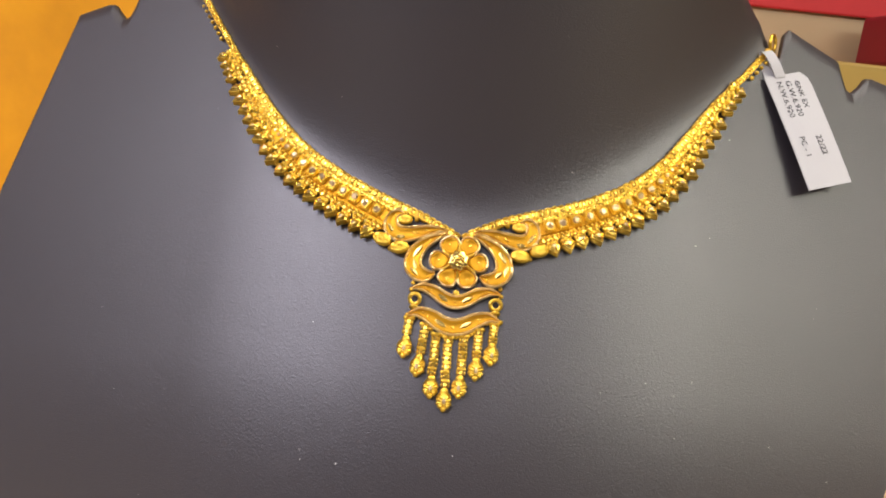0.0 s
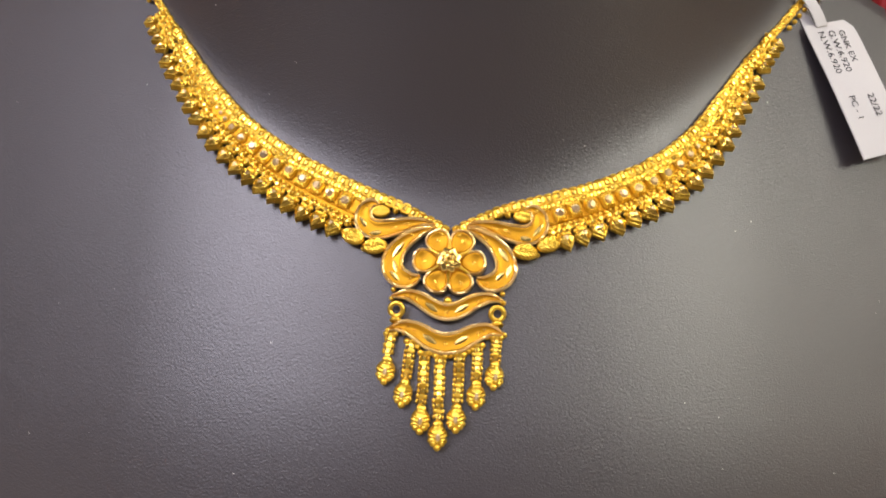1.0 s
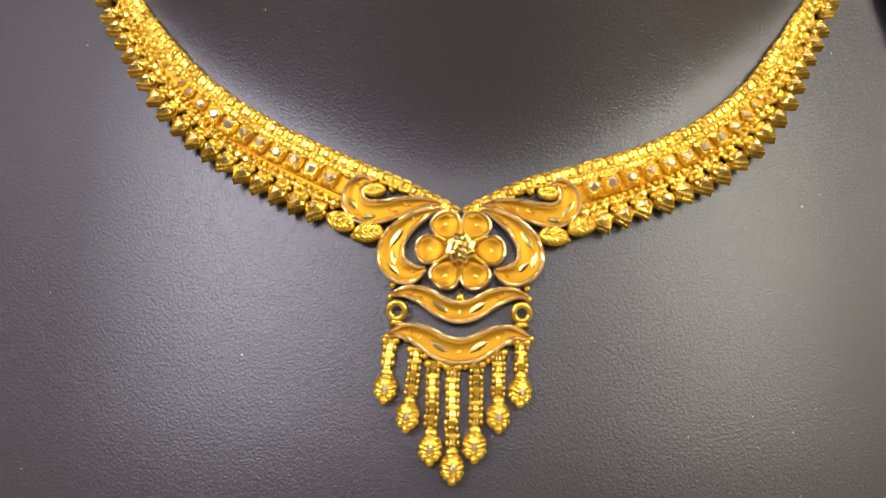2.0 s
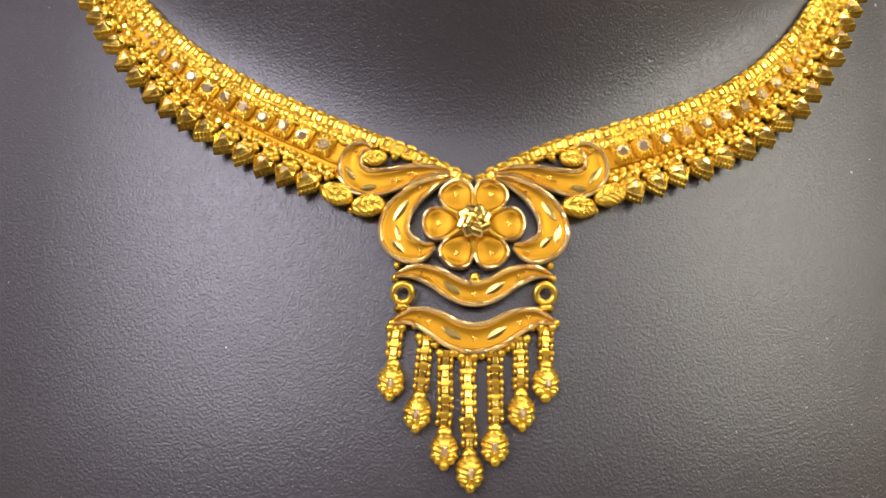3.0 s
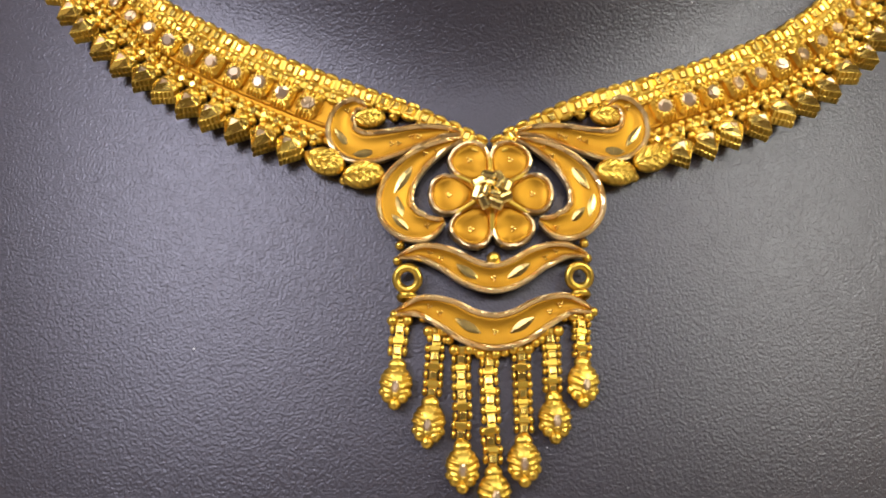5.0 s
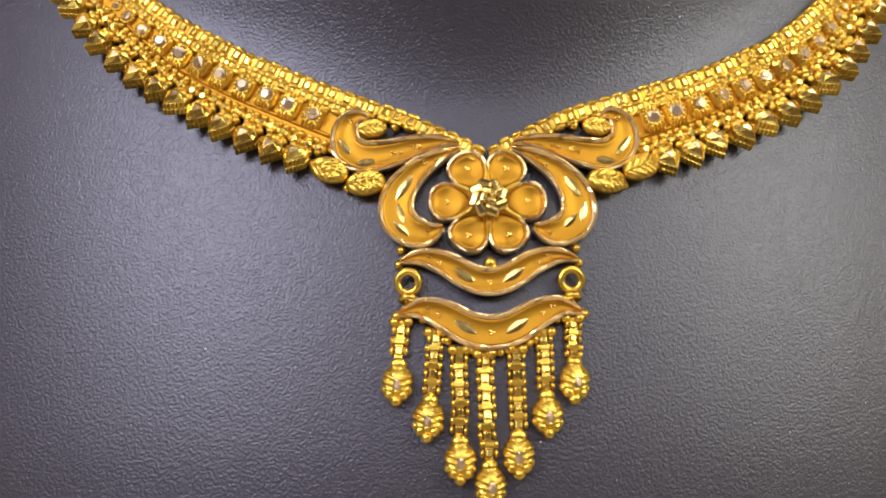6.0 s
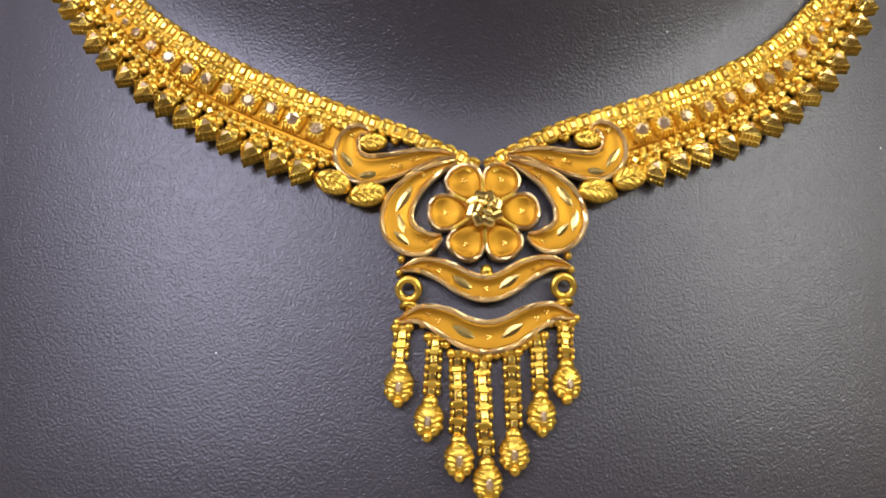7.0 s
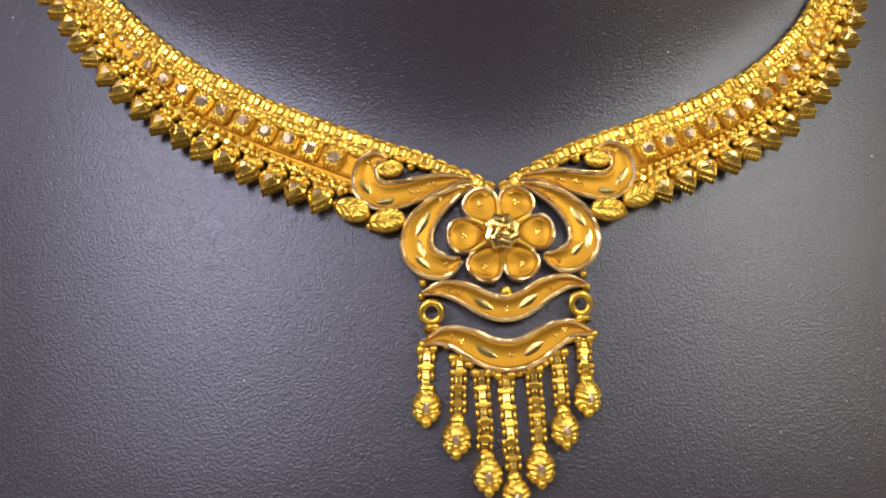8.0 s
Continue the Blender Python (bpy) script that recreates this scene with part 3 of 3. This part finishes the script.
def drop_mesh():
    """A pointed drop: a ribbed wall in two tiers under a faceted crown with a three-sided table; it points along -y."""
    bm = bmesh.new()
    plan = [Vector(p) for p in ((-0.95, 1.55), (-1.65, 1.0), (-1.72, 0.05), (0, -2.1), (1.72, 0.05), (1.65, 1.0), (0.95, 1.55))]
    outline = []
    for a, b in zip(plan, plan[1:] + plan[:1]):
        steps = max(2, 2 * round((b - a).length / 0.56))
        outline += [(a + (b - a) * j / steps, j % 2) for j in range(steps)]

    def ring(k, h, rib=0.0):
        return [(p.x * k * (1 - rib * odd) * MM, p.y * k * (1 - rib * odd) * MM, h * MM) for p, odd in outline]
    loft(bm, [ring(0.84, 0.0), ring(0.98, 0.2, 0.09), ring(1.0, 0.95, 0.09), ring(0.88, 1.05), ring(0.97, 1.2, 0.09), ring(0.97, 1.9, 0.09), ring(0.86, 2.0)])
    table = [Vector(p) for p in ((-0.40, 0.62), (-0.66, 0.48), (-0.58, 0.2), (0, -0.80), (0.58, 0.2), (0.66, 0.48), (0.40, 0.62))]

    def fluted(loop, k, groove, h):
        """The loop with a drawn-in point between each two corners."""
        out = []
        for a, b in zip(loop, loop[1:] + loop[:1]):
            out += [(a.x * k * MM, a.y * k * MM, h * MM), ((a.x + b.x) / 2 * k * groove * MM, (a.y + b.y) / 2 * k * groove * MM, h * MM)]
        return out
    first = len(bm.faces)
    loft(bm, [fluted(plan, 0.88, 1.0, 1.98), fluted(plan, 0.80, 0.86, 2.2), fluted(table, 1.12, 1.0, 2.7), fluted(table, 0.9, 1.0, 2.72), fluted(table, 0.8, 1.0, 2.6)], cap_base=False)
    bm.faces.ensure_lookup_table()
    for f in bm.faces[first:]:
        f.material_index = 1
    bm.faces[-1].material_index = 2
    me = shaped(bm, GOLD)
    me.materials.append(CROWN)
    me.materials.append(ROSE)
    return me


def setting_mesh():
    """A square collet: grains round the stone and a comb of ribs down the two open walls."""
    bm = bmesh.new()
    loft(bm, [[(x * k * MM, y * k * MM, h * MM) for x, y in ((-1.45, -1.0), (-1.1, -1.6), (1.1, -1.6), (1.45, -1.0), (1.45, 1.0), (1.1, 1.6), (-1.1, 1.6), (-1.45, 1.0))]
              for k, h in ((1.0, 0.2), (1.0, 0.75), (0.72, 1.3))])
    for i in range(12):
        a = 2 * math.pi * (i + 0.5) / 12
        ball(bm, 1.16 * MM * math.cos(a), 1.16 * MM * math.sin(a), 1.32 * MM, 0.26 * MM, seg=7, rings=5)
    for s in (-1, 1):
        for i in range(5):
            m = Matrix.Translation(((-1.0 + 0.5 * i) * MM, s * 1.5 * MM, 0.95 * MM)) @ pose(0, 0, 0, -s * 38, 0, 0)
            bmesh.ops.create_uvsphere(bm, u_segments=7, v_segments=5, radius=1, matrix=m @ Matrix.Diagonal((0.19 * MM, 0.55 * MM, 0.24 * MM, 1)))
    return shaped(bm, GOLD)


def round_setting_mesh():
    """A round collet ringed with grains."""
    bm = bmesh.new()
    ball(bm, 0, 0, 0.55 * MM, 1.5 * MM, 1.5 * MM, 0.75 * MM, 16, 8)
    for i in range(13):
        a = 2 * math.pi * i / 13
        ball(bm, 1.28 * MM * math.cos(a), 1.28 * MM * math.sin(a), 1.05 * MM, 0.3 * MM, seg=7, rings=5)
    return shaped(bm, GOLD)


def stone_mesh():
    """A faceted round boss."""
    bm = bmesh.new()
    loft(bm, [[(r * MM * math.cos(2 * math.pi * (i + o) / 7), r * MM * math.sin(2 * math.pi * (i + o) / 7), h * MM) for i in range(7)] for r, h, o in ((1.0, 0, 0), (0.98, 0.28, 0), (0.60, 0.55, 0.5))])
    return shaped(bm, ROSE)


def clover_mesh():
    """A bead of the lower chain: a bright square facet among four rounded lobes."""
    bm = bmesh.new()
    for x, y in ((0.62, 0), (-0.62, 0), (0, 0.62), (0, -0.62)):
        ball(bm, x * MM, y * MM, 0.62 * MM, 0.52 * MM, 0.52 * MM, 0.62 * MM, 9, 6)
    first = len(bm.faces)
    box(bm, 0, 0, 0.95 * MM, 0.95 * MM, 0.95 * MM, 0.8 * MM, 0.2 * MM, math.pi / 4)
    bm.faces.ensure_lookup_table()
    for f in bm.faces[first:]:
        f.material_index = 1
    me = shaped(bm, GOLD)
    me.materials.append(CROWN)
    return me


DROP, SETTING, ROUND, STONE, CLOVER = drop_mesh(), setting_mesh(), round_setting_mesh(), stone_mesh(), clover_mesh()
for side in (1, -1):
    at, total = band(side)

    def tips(s):
        return level(TIPS, s) + (level(FAR, s) if side > 0 else 0)
    shift = 0.4 if side < 0 else 0.0

    def low(s):
        """How far below the top edge the lower bead chain runs."""
        return tips(s) - 4.9 + shift
    # a backing strip behind the settings, narrowing outwards
    bm, rows = bmesh.new(), []
    for i in range(61):
        s = 20 + 50 * i / 60
        rows.append([bm.verts.new(on(*at(s, o)[:2], h)) for o, h in ((1.4, 0.1), (1.4, 1.0), (max(2.4, low(s) - 0.1), 1.0), (max(2.4, low(s) - 0.1), 0.1))])
    for a, b in zip(rows, rows[1:]):
        for j in range(4):
            bm.faces.new((a[j], a[(j + 1) % 4], b[(j + 1) % 4], b[j]))
    bm.faces.new(rows[0])
    bm.faces.new(rows[-1])
    part("backing_strip", bm, SATIN, necklace, "satin gold strip behind the settings")
    # a thin smooth rail below the settings
    bm, rows = bmesh.new(), []
    for i in range(49):
        s = 22 + 40 * i / 48
        o = min(7.05, low(s) - 1.6)
        rows.append([on(*at(s, o + 0.34 * math.cos(a))[:2], 1.05 + 0.34 * math.sin(a)) for a in (math.pi * k / 3 for k in range(6))])
    loft(bm, rows)
    part("rail", bm, SATIN, necklace, smooth=True)
    # the box chain along the top edge
    s = 1.2
    while s < total:
        u, v, turn = at(s, 0.95)
        set_on("chain_link", FINE_LINK if s < 98 else SLIM_LINK, u, v, 0.55 if s < 80 else 0.2, turn, 9)
        s += 2.1 if s < 98 else 1.9
    # a slimmer chain below it
    s = 19.0
    while s < 92:
        u, v, turn = at(s, 2.65)
        set_on("slim_link", SLIM_LINK, u, v, 0.75 if s < 62 else 0.5, turn, 10)
        s += 1.9
    # square settings, then round ones that shrink
    for i in range(8):
        s = 25.6 + 3.95 * i
        u, v, turn = at(s, 4.95)
        ob = set_on("collet", SETTING, u, v, 0.65, turn, 5, 1.13)
        piece("facet", STONE, ob, "polished rose-toned facet", pose(0, 0, 1.18 * MM, random.uniform(-19, 19), random.uniform(-19, 19), random.uniform(0, 45)))
    for s, off, size in ((57.4, 4.9, 0.98), (61.2, 4.55, 0.9), (64.4, 4.3, 0.62), (66.7, 4.1, 0.5), (68.7, 3.95, 0.42)):
        u, v, turn = at(s, off)
        ob = set_on("round_collet", ROUND, u, v, 0.55, turn, 6, size)
        piece("facet", STONE, ob, "polished rose-toned facet", pose(0, 0, 1.1 * MM, random.uniform(-19, 19), random.uniform(-19, 19), random.uniform(0, 45)))
    # fine beads below the settings
    s = 21.0
    while s < 66:
        u, v, turn = at(s, low(s) - 1.05)
        set_on("gold_ball", SMALL, u, v, 0.75, size=0.95)
        s += 1.25
    # slim links fill the outer band where the settings have ended
    s = 70.5
    while s < 90:
        gap = low(s) - 1.0 - 3.3
        if gap > 0.5:
            u, v, turn = at(s, 3.4 + gap / 2)
            set_on("slim_link", SLIM_LINK, u, v, 0.4, turn, 12, min(1.0, 0.6 + 0.2 * gap))
        s += 1.9
    # the lower chain of clover beads
    s = 22.6
    while s < 105:
        u, v, turn = at(s, low(s))
        set_on("clover_bead", CLOVER, u, v, 0.6, turn, 13, 1.1)
        s += 1.95
    # the fringe of pointed drops, each leaning outwards from a loop
    for i in range(21):
        s = 25.0 + 4.02 * i if i < 17 else 25.0 + 4.02 * 17 + 1.5 + 3.1 * (i - 17)
        u, v, turn = at(s, tips(s) - 1.5 + (0.65 if side < 0 else 0.2))
        # a drop's point lies along -y of its own pose
        ob = set_on("drop", DROP, u, v, 0.75, (turn if side > 0 else turn + math.pi) + random.uniform(-0.10, 0.10), 9, 1.18 if i < 17 else 0.95)
        ob.matrix_basis = ob.matrix_basis @ pose(0, 0, 0, -24, 0, 0)
        for step, down, size in ((0, 3.6, 1.25), (-1.15, 3.75, 0.85), (1.15, 3.75, 0.85)):
            u, v, turn = at(s + step, tips(s) - down + shift)
            set_on("hanging_loop", BALL, u, v, 0.7, size=size)
    for i in range(7):
        s = 112.0 + 2.9 * i
        if s < total - 1:
            u, v, turn = at(s, 2.9)
            set_on("gold_ball", BALL, u, v, 0.3, size=1.0 - 0.05 * i)

# the end ring over the notch
bm = bmesh.new()
torus(bm, Matrix(), 2.6 * MM, 0.62 * MM)
part("clasp_ring", bm, GOLD, necklace, "round gold clasp ring", True, m=Matrix.Translation((0.0965, 0.0885, -0.0212)) @ pose(0, 0, 0, 20, 55, 10))

# ---- the paper price tag ----
def price_tag():
    a, c, d = Vector((0.0926, 0.0745, -0.0185)), Vector((0.1063, 0.0370, -0.0195)), Vector((0.1222, 0.0350, -0.0235))
    x = (c - a).normalized()
    y = (d - c)
    y = (y - y.dot(x) * x).normalized()
    z = x.cross(y)
    m = BASE @ Matrix(((x.x, y.x, z.x, a.x), (x.y, y.y, z.y, a.y), (x.z, y.z, z.z, a.z), (0, 0, 0, 1)))
    root = thing("price_tag", "white paper price tag with black print tied to the necklace", "price tag", m)
    length, width = (c - a).length, (d - c).length
    bm, thick = bmesh.new(), 0.00025
    cols = 16
    top, low = [], []
    for i in range(cols + 1):
        f = i / cols
        bend = 0.0004 * math.sin(math.pi * f)
        cut = 0.0024 * max(0, 1 - f * 14)
        for rows, dz in ((top, 0), (low, -thick)):
            rows.append([bm.verts.new((length * f, width * g - (cut if g == 1 else 0), bend + dz)) for g in (0, 0.5, 1)])
    for i in range(cols):
        for j in (0, 1):
            bm.faces.new((top[i][j], top[i + 1][j], top[i + 1][j + 1], top[i][j + 1]))
            bm.faces.new((low[i][j], low[i][j + 1], low[i + 1][j + 1], low[i + 1][j]))
        for j in (0, 2):
            bm.faces.new((top[i][j], top[i + 1][j], low[i + 1][j], low[i][j]))
    for i in (0, cols):
        for j in (0, 1):
            bm.faces.new((top[i][j], top[i][j + 1], low[i][j + 1], low[i][j]))
    part("label_panel", bm, PAPER, root)
    # the paper strap that loops through the end of the chain
    bm = bmesh.new()
    rows = []
    for i in range(17):
        f = i / 16
        p = spline([(0.0010, 0.0058, 0.0004), (-0.0030, 0.0050, 0.0014), (-0.0075, 0.0040, 0.0016), (-0.0088, 0.0036, 0.0004), (-0.0055, 0.0031, -0.0008), (0.0005, 0.0030, -0.0010)], f)
        half = 0.0019
        rows.append([bm.verts.new(p + Vector((0, s * half, dz))) for s, dz in ((-1, 0), (1, 0), (1, -0.0002), (-1, -0.0002))])
    for p, q in zip(rows, rows[1:]):
        for j in range(4):
            bm.faces.new((p[j], p[(j + 1) % 4], q[(j + 1) % 4], q[j]))
    part("strap", bm, PAPER, root, "narrow looped paper strap")
    for text, px, py, size in (("GNK EX", 0.0030, 0.0102, 0.0027), ("G.W.6.920", 0.0026, 0.0068, 0.0029), ("N.W.6.920", 0.0024, 0.0034, 0.0029), ("22/22", 0.0226, 0.0098, 0.0030), ("PC - 1", 0.0222, 0.0036, 0.0028)):
        cu = bpy.data.curves.new("printed_text", "FONT")
        cu.body, cu.size, cu.extrude = text, size, 0.00002
        cu.materials.append(INK)
        f = px / length
        piece("printed_text", cu, root, "black printed " + text, pose(px, py, 0.00022 + 0.0004 * math.sin(math.pi * min(1, (px + 0.004) / length))))
    return root


price_tag()
